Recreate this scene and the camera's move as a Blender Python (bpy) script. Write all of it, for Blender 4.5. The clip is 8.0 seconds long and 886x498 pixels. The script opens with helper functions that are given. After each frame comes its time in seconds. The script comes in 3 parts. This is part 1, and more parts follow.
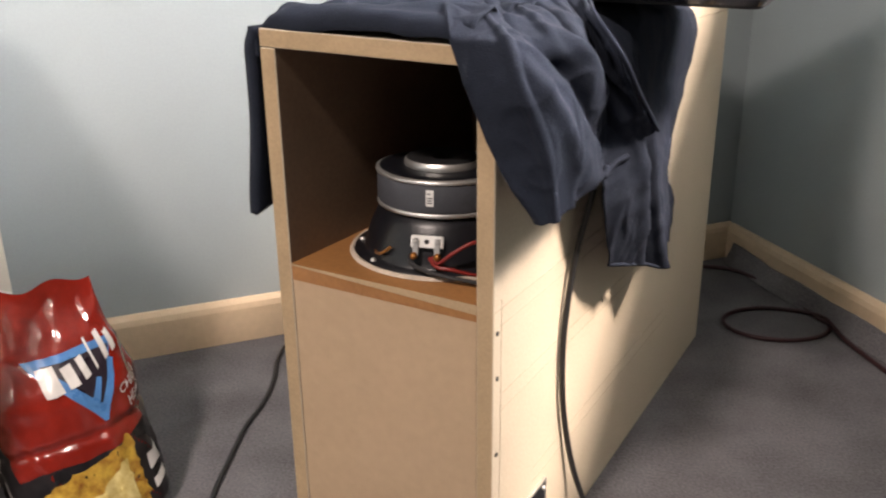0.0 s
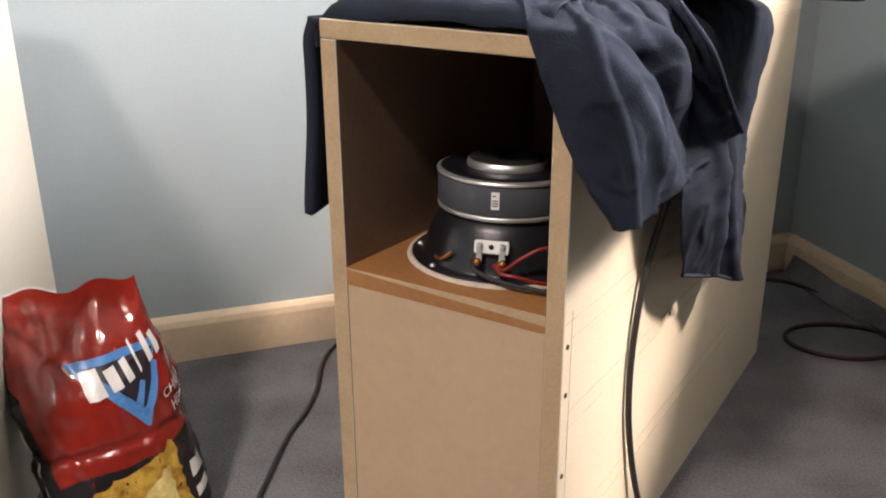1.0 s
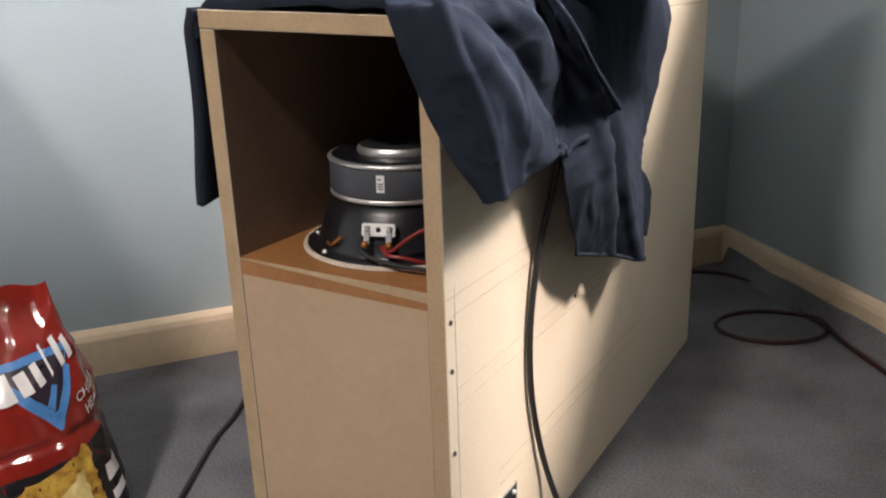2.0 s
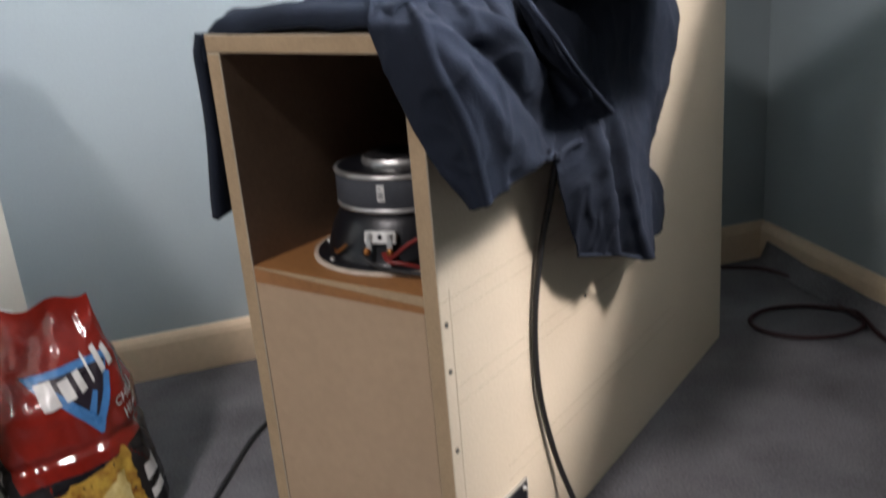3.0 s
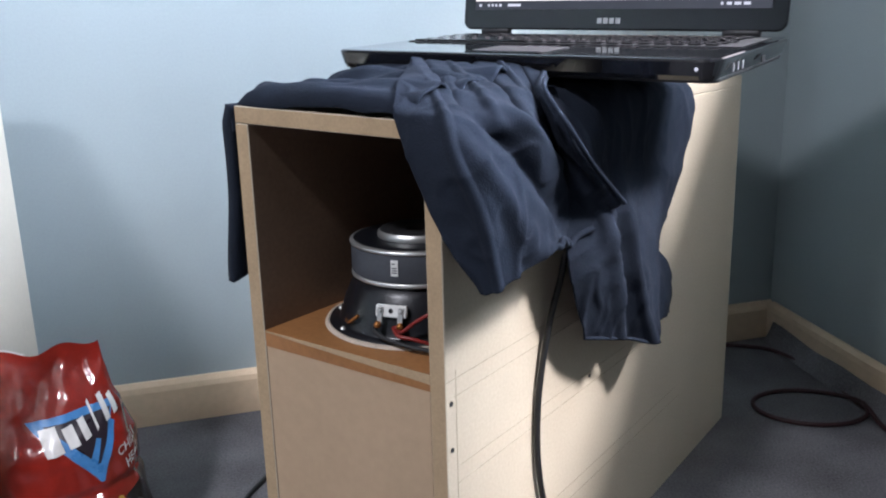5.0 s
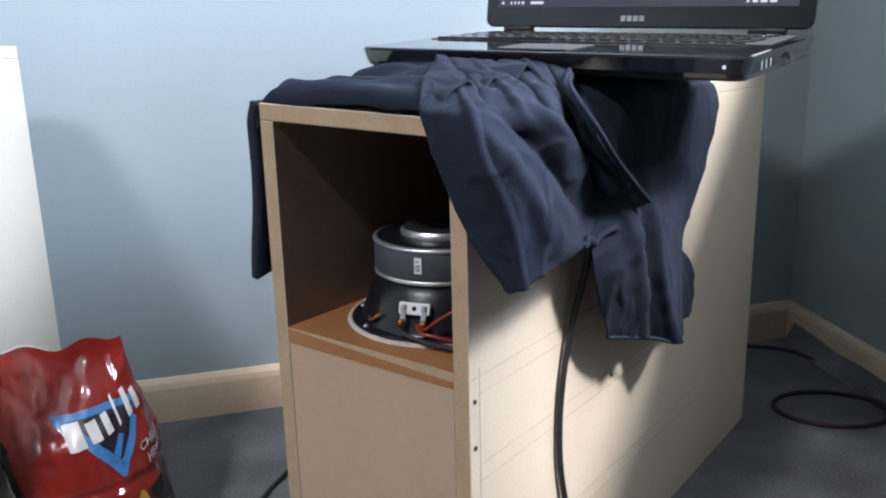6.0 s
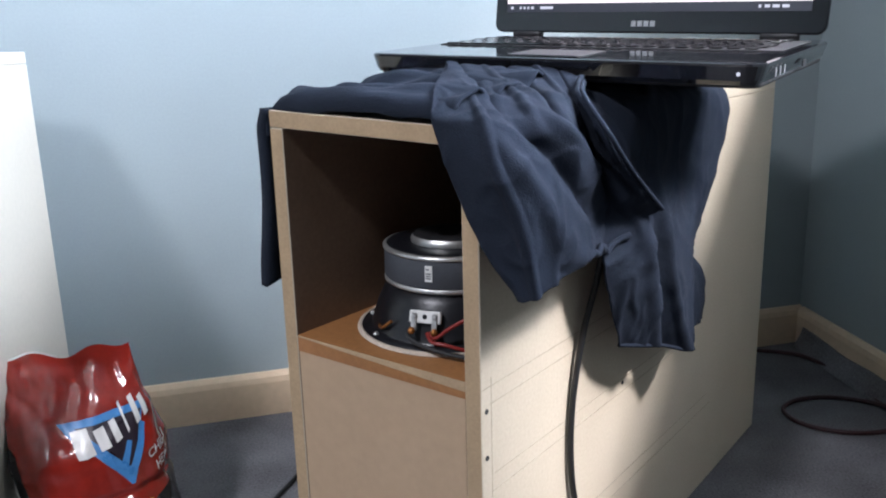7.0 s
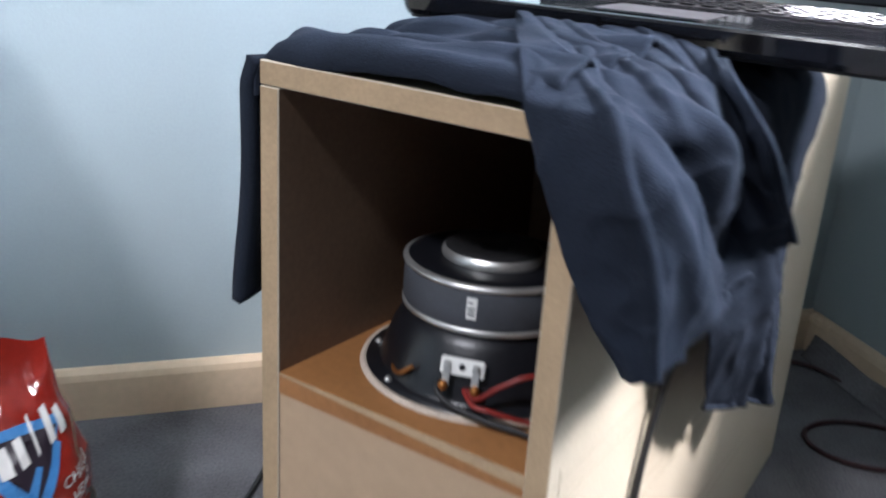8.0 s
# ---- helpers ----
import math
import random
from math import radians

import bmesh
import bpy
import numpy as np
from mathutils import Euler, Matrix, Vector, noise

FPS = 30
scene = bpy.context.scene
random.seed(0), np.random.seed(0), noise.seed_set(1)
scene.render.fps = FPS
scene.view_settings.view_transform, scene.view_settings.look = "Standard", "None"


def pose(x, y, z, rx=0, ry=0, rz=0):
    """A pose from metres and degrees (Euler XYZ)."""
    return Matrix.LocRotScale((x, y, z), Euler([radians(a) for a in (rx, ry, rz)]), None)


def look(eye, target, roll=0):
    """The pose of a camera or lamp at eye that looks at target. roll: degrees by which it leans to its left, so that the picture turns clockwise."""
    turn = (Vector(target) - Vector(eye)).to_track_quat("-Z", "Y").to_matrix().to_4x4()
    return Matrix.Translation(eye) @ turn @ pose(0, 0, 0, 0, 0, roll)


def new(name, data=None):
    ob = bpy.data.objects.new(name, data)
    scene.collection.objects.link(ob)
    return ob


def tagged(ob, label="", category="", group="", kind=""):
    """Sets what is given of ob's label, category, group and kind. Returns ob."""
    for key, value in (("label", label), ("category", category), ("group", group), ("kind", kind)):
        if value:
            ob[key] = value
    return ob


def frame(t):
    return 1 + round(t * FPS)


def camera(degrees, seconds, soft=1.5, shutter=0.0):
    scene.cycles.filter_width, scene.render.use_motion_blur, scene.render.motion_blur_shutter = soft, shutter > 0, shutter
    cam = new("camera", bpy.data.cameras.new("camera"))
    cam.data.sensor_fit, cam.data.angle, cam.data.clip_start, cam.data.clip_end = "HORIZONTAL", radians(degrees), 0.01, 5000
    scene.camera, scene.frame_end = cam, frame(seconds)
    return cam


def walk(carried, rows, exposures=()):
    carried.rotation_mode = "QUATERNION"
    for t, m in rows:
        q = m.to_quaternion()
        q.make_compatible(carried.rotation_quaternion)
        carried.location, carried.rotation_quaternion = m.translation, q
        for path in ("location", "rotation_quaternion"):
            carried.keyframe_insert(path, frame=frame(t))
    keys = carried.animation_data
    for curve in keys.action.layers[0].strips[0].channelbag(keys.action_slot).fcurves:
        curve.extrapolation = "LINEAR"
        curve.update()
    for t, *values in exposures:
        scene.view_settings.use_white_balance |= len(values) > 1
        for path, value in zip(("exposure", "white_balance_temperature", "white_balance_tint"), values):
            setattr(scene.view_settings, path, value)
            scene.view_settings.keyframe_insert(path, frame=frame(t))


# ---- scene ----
cam = camera(56.3, 8.0, soft=2.0, shutter=0.5)
PATH = [
    (0, (0.004, -0.019, 0.691), (-0.005, 1.866, 0.023), -0.7),
    (0.5, (-0.016, 0.005, 0.686), (-0.088, 1.892, 0.026), -0.8),
    (1, (-0.026, 0.027, 0.674), (-0.117, 1.915, 0.021), -0.4),
    (1.5, (0.005, 0.033, 0.662), (0.005, 1.932, 0.035), -0.6),
    (1.7, (0.024, 0.023, 0.643), (0.028, 1.931, 0.046), -1.3),
    (2.8, (0.13, -0.008, 0.641), (-0.053, 1.869, -0.023), -4.3),
    (3, (0.124, -0.017, 0.651), (-0.063, 1.882, 0.053), -4.9),
    (3.5, (0.113, -0.025, 0.672), (-0.08, 1.897, 0.154), -3.3),
    (4, (0.124, -0.026, 0.68), (-0.067, 1.903, 0.19), -1.6),
    (5.5, (0.12, -0.026, 0.686), (-0.094, 1.902, 0.199), -1.6),
    (6, (0.113, -0.026, 0.685), (-0.123, 1.898, 0.195), -1.5),
    (6.5, (0.109, -0.023, 0.685), (-0.138, 1.9, 0.194), -1.7),
    (7, (0.106, -0.02, 0.69), (-0.141, 1.904, 0.204), -1.6),
    (7.5, (0.091, 0.032, 0.681), (-0.131, 1.957, 0.183), -0.2),
    (7.7, (0.045, 0.088, 0.684), (-0.093, 2.005, 0.13), -0.2),
    (8, (-0.007, 0.219, 0.689), (-0.106, 2.118, 0.069), 3.7),
]
walk(cam, [(t, look(eye, target, roll)) for t, eye, target, roll in PATH],
     exposures=[(0.0, 0.72, 7500, 24), (1.6, 0.60, 7100, 22), (3.0, 0.04, 6500, 19), (3.5, 0.42, 6280, 19), (5.5, 0.40, 5830, 17), (7.5, 0.40, 5830, 17), (8.0, 0.62, 5850, 16)])

WINDOW_POWER, ROOF_POWER, SUN_POWER = (185.0,), 60.0, 4.8

# ---- world and light ----
world = bpy.data.worlds.new("sky")
scene.world = world
world.use_nodes = True
wn = world.node_tree.nodes
sky = wn.new("ShaderNodeTexSky")
sky.sky_type, sky.sun_disc = "NISHITA", False
sky.sun_elevation, sky.sun_rotation = radians(50), radians(116)
world.node_tree.links.new(sky.outputs[0], wn["Background"].inputs[0])
wn["Background"].inputs[1].default_value = 0.05

sun = bpy.data.lights.new("sun", "SUN")
sun.energy, sun.angle, sun.color = SUN_POWER, radians(7.0), (1.0, 0.95, 0.87)
new("sun", sun).matrix_basis = look(Vector((0.90, -0.43, 1.21)) * 10, (0, 0, 0))

# ---- helpers for things ----
def finish(bm, name, material, smooth=False, bevel=0.0):
    if bevel > 0:
        bmesh.ops.bevel(bm, geom=bm.edges[:], offset=bevel, segments=2, affect="EDGES", clamp_overlap=True)
    me = bpy.data.meshes.new(name)
    bm.normal_update()
    bm.to_mesh(me)
    bm.free()
    if material is not None:
        me.materials.append(material)
    if smooth:
        me.polygons.foreach_set("use_smooth", [True] * len(me.polygons))
    return me


def part(name, bm, material, parent, label="", smooth=False, bevel=0.0, m=None):
    ob = new(name, finish(bm, name, material, smooth, bevel))
    ob.parent = parent
    if m is not None:
        ob.matrix_basis = m
    return tagged(ob, label)


def base(name, m, label, category, group=""):
    ob = new(name)
    ob.empty_display_size = 0.05
    ob.matrix_basis = m
    return tagged(ob, label, category, group)


def box(x0, x1, y0, y1, z0, z1, bm=None):
    bm = bm or bmesh.new()
    v = [bm.verts.new((x, y, z)) for x in (x0, x1) for y in (y0, y1) for z in (z0, z1)]
    for f in ((0, 1, 3, 2), (4, 6, 7, 5), (0, 4, 5, 1), (2, 3, 7, 6), (0, 2, 6, 4), (1, 5, 7, 3)):
        bm.faces.new([v[i] for i in f])
    return bm


def lathe(profile, n=48, bm=None):
    bm = bm or bmesh.new()
    rings = []
    for r, z in profile:
        if r < 1e-6:
            rings.append([bm.verts.new((0, 0, z))])
        else:
            rings.append([bm.verts.new((r * math.cos(2 * math.pi * k / n), r * math.sin(2 * math.pi * k / n), z)) for k in range(n)])
    for a, b in zip(rings, rings[1:]):
        for k in range(n):
            q = [a[k % len(a)], a[(k + 1) % len(a)], b[(k + 1) % len(b)], b[k % len(b)]]
            q = list(dict.fromkeys(q))
            if len(q) > 2:
                bm.faces.new(q)
    return bm


def tube(points, r, n=10, bm=None):
    """A round cord along a smooth line through the points."""
    bm = bm or bmesh.new()
    p = [Vector(q) for q in points]
    line = []
    for i in range(len(p) - 1):
        a, b, c, d = p[max(i - 1, 0)], p[i], p[i + 1], p[min(i + 2, len(p) - 1)]
        for k in range(10):
            t = k / 10
            line.append(0.5 * ((2 * b) + (c - a) * t + (2 * a - 5 * b + 4 * c - d) * t * t + (3 * b - a - 3 * c + d) * t ** 3))
    line.append(p[-1])
    rings = []
    side = Vector((0.3, 0.2, 0.93))
    for i, q in enumerate(line):
        way = (line[min(i + 1, len(line) - 1)] - line[max(i - 1, 0)]).normalized()
        x = way.cross(side).normalized()
        y = x.cross(way)
        side = y
        rings.append([bm.verts.new(q + r * (math.cos(2 * math.pi * k / n) * x + math.sin(2 * math.pi * k / n) * y)) for k in range(n)])
    for a, b in zip(rings, rings[1:]):
        for k in range(n):
            bm.faces.new((a[k], a[(k + 1) % n], b[(k + 1) % n], b[k]))
    bm.faces.new(rings[0][::-1])
    bm.faces.new(rings[-1])
    return bm


def sheet(fn, nu, nv, thick=0.0):
    """A cloth or film over the unit square, fn(u, v) giving the place; with a thickness when asked."""
    bm = bmesh.new()
    g = [[bm.verts.new(fn(i / nu, j / nv)) for j in range(nv + 1)] for i in range(nu + 1)]
    for i in range(nu):
        for j in range(nv):
            bm.faces.new((g[i][j], g[i + 1][j], g[i + 1][j + 1], g[i][j + 1]))
    if thick:
        bm.normal_update()
        low = [[bm.verts.new(w.co - w.normal * thick) for w in row] for row in g]
        for i in range(nu):
            for j in range(nv):
                bm.faces.new((low[i][j], low[i][j + 1], low[i + 1][j + 1], low[i + 1][j]))
        rim = [(i, 0) for i in range(nu)] + [(nu, j) for j in range(nv)] + [(i, nv) for i in range(nu, 0, -1)] + [(0, j) for j in range(nv, 0, -1)]
        for (a, b), (c, d) in zip(rim, rim[1:] + rim[:1]):
            bm.faces.new((g[c][d], g[a][b], low[a][b], low[c][d]))
    return bm


def mix(a, b, t):
    return a + (b - a) * t


def step(a, b, x):
    t = min(max((x - a) / (b - a), 0.0), 1.0)
    return t * t * (3 - 2 * t)


# ---- materials ----
def material(name, colour, rough=0.6, metal=0.0, vary=0.15, scale=8.0, fine=120.0, bump=0.1, bump_size=0.002, stretch=(1, 1, 1), spec=0.5, coat=0.0, second=None):
    """Colour with two scales of variation and a fine relief."""
    m = bpy.data.materials.new(name)
    m.use_nodes = True
    n, l = m.node_tree.nodes, m.node_tree.links
    b = n["Principled BSDF"]
    b.inputs["Metallic"].default_value, b.inputs["Roughness"].default_value = metal, rough
    b.inputs["Specular IOR Level"].default_value, b.inputs["Coat Weight"].default_value = spec, coat
    tc, mp = n.new("ShaderNodeTexCoord"), n.new("ShaderNodeMapping")
    mp.inputs["Scale"].default_value = stretch
    l.new(tc.outputs["Object"], mp.inputs[0])
    big, small = n.new("ShaderNodeTexNoise"), n.new("ShaderNodeTexNoise")
    for t, s, d in ((big, scale, 4), (small, fine, 3)):
        t.inputs["Scale"].default_value, t.inputs["Detail"].default_value = s, d
        l.new(mp.outputs[0], t.inputs["Vector"])
    add = n.new("ShaderNodeMath")
    add.operation = "ADD"
    l.new(big.outputs["Fac"], add.inputs[0])
    l.new(small.outputs["Fac"], add.inputs[1])
    ramp = n.new("ShaderNodeMapRange")
    ramp.inputs["From Min"].default_value, ramp.inputs["From Max"].default_value = 0.6, 1.4
    l.new(add.outputs[0], ramp.inputs["Value"])
    c = n.new("ShaderNodeMix")
    c.data_type = "RGBA"
    dark = [v * (1 - vary) for v in colour]
    light = second or [min(v * (1 + vary), 1) for v in colour]
    c.inputs["A"].default_value, c.inputs["B"].default_value = (*dark, 1), (*light, 1)
    l.new(ramp.outputs[0], c.inputs["Factor"])
    l.new(c.outputs["Result"], b.inputs["Base Color"])
    rr = n.new("ShaderNodeMapRange")
    rr.inputs["To Min"].default_value, rr.inputs["To Max"].default_value = max(rough - 0.08, 0.02), min(rough + 0.08, 1)
    l.new(big.outputs["Fac"], rr.inputs["Value"])
    l.new(rr.outputs[0], b.inputs["Roughness"])
    if bump:
        bp = n.new("ShaderNodeBump")
        bp.inputs["Strength"].default_value, bp.inputs["Distance"].default_value = bump, bump_size
        l.new(small.outputs["Fac"], bp.inputs["Height"])
        l.new(bp.outputs[0], b.inputs["Normal"])
    return m


def glowing(name, colour, strength):
    m = bpy.data.materials.new(name)
    m.use_nodes = True
    b = m.node_tree.nodes["Principled BSDF"]
    b.inputs["Base Color"].default_value = (0.02, 0.02, 0.02, 1)
    b.inputs["Emission Color"].default_value, b.inputs["Emission Strength"].default_value = (*colour, 1), strength
    return m


WALL = material("wall_paint", (0.295, 0.345, 0.355), 0.65, vary=0.05, scale=1.6, fine=220, bump=0.18, bump_size=0.001)
# unseen ceiling, greyed down so that it bounces less light into the room
CEIL = material("ceiling_low_bounce", (0.22, 0.215, 0.205), 0.8, vary=0.04, scale=2, fine=200)
CREAM = material("cream_gloss_paint", (0.62, 0.48, 0.33), 0.45, vary=0.09, scale=9, fine=70, bump=0.1)
CARPET = material("blue_carpet", (0.152, 0.148, 0.157), 0.95, vary=0.50, scale=7, fine=260, bump=0.7, bump_size=0.004, spec=0.1)
MDF = material("mdf_board", (0.50, 0.43, 0.325), 0.75, vary=0.09, scale=6, fine=260, bump=0.10, bump_size=0.0006, spec=0.25)
MDF_FRONT = material("mdf_front_panel", (0.43, 0.31, 0.20), 0.75, vary=0.07, scale=7, fine=90, bump=0.08, bump_size=0.0006, spec=0.25)
MDF_EDGE = material("mdf_cut_edge", (0.40, 0.29, 0.175), 0.85, vary=0.16, scale=22, fine=300, bump=0.3, bump_size=0.0008, spec=0.2)
# board colour with the shade inside the open bay put into it
MDF_IN_SHADE = material("mdf_inside_shaded", (0.20, 0.130, 0.085), 0.6, vary=0.15, scale=12, fine=200, bump=0.1, bump_size=0.0006, spec=0.3)
SHELF_BROWN = material("varnished_shelf", (0.30, 0.135, 0.045), 0.5, vary=0.18, scale=16, fine=160, bump=0.1, bump_size=0.0006)
PALE = material("pale_cream_board", (0.50, 0.46, 0.385), 0.5, vary=0.05, scale=5, fine=120, bump=0.05)
CLOTH = material("navy_black_cotton", (0.0155, 0.0200, 0.0310), 0.95, vary=0.30, scale=18, fine=700, bump=0.6, bump_size=0.001, spec=0.12)
BLACK = material("black_steel", (0.006, 0.0065, 0.009), 0.34, vary=0.15, scale=20, fine=200)
MAGNET = material("dark_grey_ferrite", (0.050, 0.055, 0.065), 0.68, vary=0.15, scale=25, fine=300)
STEEL = material("zinc_plated_steel", (0.62, 0.62, 0.60), 0.38, metal=0.85, vary=0.12, scale=30, fine=300)
WHITE = material("white_label", (0.75, 0.75, 0.72), 0.5, vary=0.08, scale=60, fine=300)
GASKET = material("pale_gasket", (0.50, 0.42, 0.34), 0.9, vary=0.25, scale=60, fine=400, bump=0.4)
GOLD = material("gold_plate", (0.75, 0.48, 0.14), 0.3, metal=1.0, vary=0.08, scale=40)
COPPER = material("copper_solder", (0.30, 0.12, 0.03), 0.4, metal=0.7, vary=0.25, scale=90)
RED_WIRE = material("red_wire", (0.20, 0.014, 0.010), 0.45, vary=0.1, scale=40)
RUBBER = material("black_rubber", (0.012, 0.012, 0.013), 0.5, vary=0.15, scale=60)
CORD_RED = material("dark_red_cord", (0.035, 0.008, 0.010), 0.5, vary=0.2, scale=60)
GLOSS = material("gloss_black_plastic", (0.008, 0.008, 0.010), 0.10, vary=0.1, scale=30, bump=0.02, coat=0.6)
MATT = material("matt_black_plastic", (0.014, 0.014, 0.016), 0.5, vary=0.12, scale=40)
SILVER = material("silver_print", (0.45, 0.45, 0.46), 0.35, metal=0.5, vary=0.05)
FOIL = material("red_foil_film", (0.24, 0.016, 0.009), 0.15, vary=0.2, scale=14, fine=70, bump=0.15, bump_size=0.004, coat=0.4)
FOIL_DARK = material("black_foil_film", (0.012, 0.010, 0.012), 0.28, vary=0.3, scale=14, fine=60, bump=0.1, bump_size=0.003)
PRINT_BLUE = material("blue_print", (0.06, 0.22, 0.50), 0.3, vary=0.15, scale=30, bump=0)
PRINT_NAVY = material("dark_print", (0.02, 0.012, 0.02), 0.3, vary=0.2, scale=30, bump=0)
PRINT_WHITE = material("white_print", (0.72, 0.70, 0.68), 0.3, vary=0.06, scale=40, bump=0)
PRINT_FLAME = material("flame_print", (0.52, 0.13, 0.010), 0.3, vary=0.6, scale=45, fine=110, bump=0, second=(0.75, 0.50, 0.08))
PRINT_CHIP = material("pale_yellow_print", (0.72, 0.50, 0.12), 0.3, vary=0.3, scale=35, fine=150, bump=0, second=(0.85, 0.74, 0.36))
PENCIL = material("pencil_graphite", (0.34, 0.29, 0.21), 0.8, vary=0.3, scale=60)
SCREEN = glowing("lit_screen", (1.0, 0.88, 0.86), 1.1)
TASKBAR = glowing("lit_taskbar", (0.03, 0.035, 0.05), 0.6)
ICONS = glowing("lit_icons", (0.8, 0.8, 0.85), 0.7)
GLASS = bpy.data.materials.new("window_glass")
GLASS.use_nodes = True
gb = GLASS.node_tree.nodes["Principled BSDF"]
gb.inputs["Transmission Weight"].default_value, gb.inputs["Roughness"].default_value, gb.inputs["IOR"].default_value = 1.0, 0.0, 1.02

# ---- the room ----
ROOM_H = 2.5
CORNER = Vector((0.685, 1.875, 0))
BACK = Vector((math.cos(radians(22.4)), math.sin(radians(22.4)), 0))      # along the back wall, to the right
RIGHT = Vector((0.226, -0.974, 0)).normalized()                           # along the right wall, towards the viewer
L_BACK, L_RIGHT = 4.2, 6.2
P0, P1 = CORNER - BACK * L_BACK, CORNER.copy()
P2, P3 = CORNER + RIGHT * L_RIGHT, CORNER - BACK * L_BACK + RIGHT * L_RIGHT


def wall(name, a, b, openings=(), label=""):
    """A wall 0.12 m thick whose inner face runs from a to b (the room on its right hand), with openings (s0, s1, z0, z1)."""
    way = (b - a).normalized()
    m = Matrix.Translation(a) @ Matrix.Rotation(math.atan2(way.y, way.x), 4, "Z")
    length = (b - a).length
    bm = bmesh.new()
    if not openings:
        box(-0.12, length + 0.12, 0, 0.12, 0, ROOM_H, bm)
    at = -0.12
    for s0, s1, z0, z1 in openings:
        box(at, s0, 0, 0.12, 0, ROOM_H, bm)
        box(s0, s1, 0, 0.12, 0, z0, bm)
        box(s0, s1, 0, 0.12, z1, ROOM_H, bm)
        at = s1
    if openings:
        box(at, length + 0.12, 0, 0.12, 0, ROOM_H, bm)
    ob = new(name, finish(bm, name, WALL))
    ob.matrix_basis = m
    return tagged(ob, label or "pale blue painted plaster wall", "wall", kind="structure")


WINDOWS = ((0.55, 1.82, 1.135, 2.02),)
wall("wall_north", P0, P1)
wall_east = wall("wall_east", P1, P2, WINDOWS, "pale blue painted plaster wall with a window")
wall("wall_south", P2, P3)
wall("wall_west", P3, P0)


def slab(name, z0, z1, mat, label, category):
    bm = bmesh.new()
    pts = [P0, P1, P2, P3]
    mid = sum(pts, Vector()) / 4
    pts = [p + (p - mid).normalized() * 0.16 for p in pts]
    lo = [bm.verts.new((p.x, p.y, z0)) for p in pts]
    hi = [bm.verts.new((p.x, p.y, z1)) for p in pts]
    bm.faces.new(lo)
    bm.faces.new(hi[::-1])
    for i in range(4):
        bm.faces.new((lo[i], hi[i], hi[(i + 1) % 4], lo[(i + 1) % 4]))
    bmesh.ops.recalc_face_normals(bm, faces=bm.faces[:])
    return tagged(new(name, finish(bm, name, mat)), label, category, kind="structure")


slab("floor", -0.1, 0.0, CARPET, "worn blue-grey short pile carpet", "floor")

# the ceiling, with a small rooflight, unseen and assumed, cut through it
ROOFLIGHT, ROOF_HALF = Vector((-1.0, -0.90, 0)), 0.19


def ceiling_with_opening():
    outer = [P0, P1, P2, P3]
    mid = sum(outer, Vector()) / 4
    outer = [p + (p - mid).normalized() * 0.16 for p in outer]
    hole = [ROOFLIGHT + (BACK * i + RIGHT * j) * ROOF_HALF for i, j in ((-1, -1), (1, -1), (1, 1), (-1, 1))]
    bm = bmesh.new()
    lo, hi = ([[bm.verts.new((p.x, p.y, z)) for p in ring] for ring in (outer, hole)] for z in (ROOM_H, ROOM_H + 0.1))
    for k in range(4):
        j = (k + 1) % 4
        for ring in (lo, hi):
            bm.faces.new((ring[0][k], ring[0][j], ring[1][j], ring[1][k]))
        for i in (0, 1):
            bm.faces.new((lo[i][k], lo[i][j], hi[i][j], hi[i][k]))
    bmesh.ops.recalc_face_normals(bm, faces=bm.faces[:])
    return bm


tagged(new("ceiling", finish(ceiling_with_opening(), "ceiling", CEIL)), "plain grey ceiling, out of view, with an assumed rooflight", "ceiling", kind="structure")


def skirting(name, a, b, inset0=0.0, inset1=0.0):
    way = (b - a).normalized()
    m = Matrix.Translation(a) @ Matrix.Rotation(math.atan2(way.y, way.x), 4, "Z")
    prof = [(0.0, 0.0), (-0.016, 0.0), (-0.016, 0.066), (-0.013, 0.076), (-0.006, 0.083), (0.0, 0.084)]
    bm = bmesh.new()
    s0, s1 = inset0, (b - a).length - inset1
    e0 = [bm.verts.new((s0, y, z)) for y, z in prof]
    e1 = [bm.verts.new((s1, y, z)) for y, z in prof]
    for i in range(len(prof) - 1):
        bm.faces.new((e0[i], e0[i + 1], e1[i + 1], e1[i]))
    bm.faces.new(e0)
    bm.faces.new(e1[::-1])
    bmesh.ops.recalc_face_normals(bm, faces=bm.faces[:])
    ob = new(name, finish(bm, name, CREAM))
    ob.matrix_basis = m
    return tagged(ob, "cream painted wooden skirting board", "skirting board", kind="structure")


skirting("baseboard_north", P0, P1)
skirting("baseboard_east", P1, P2, inset0=0.0165)

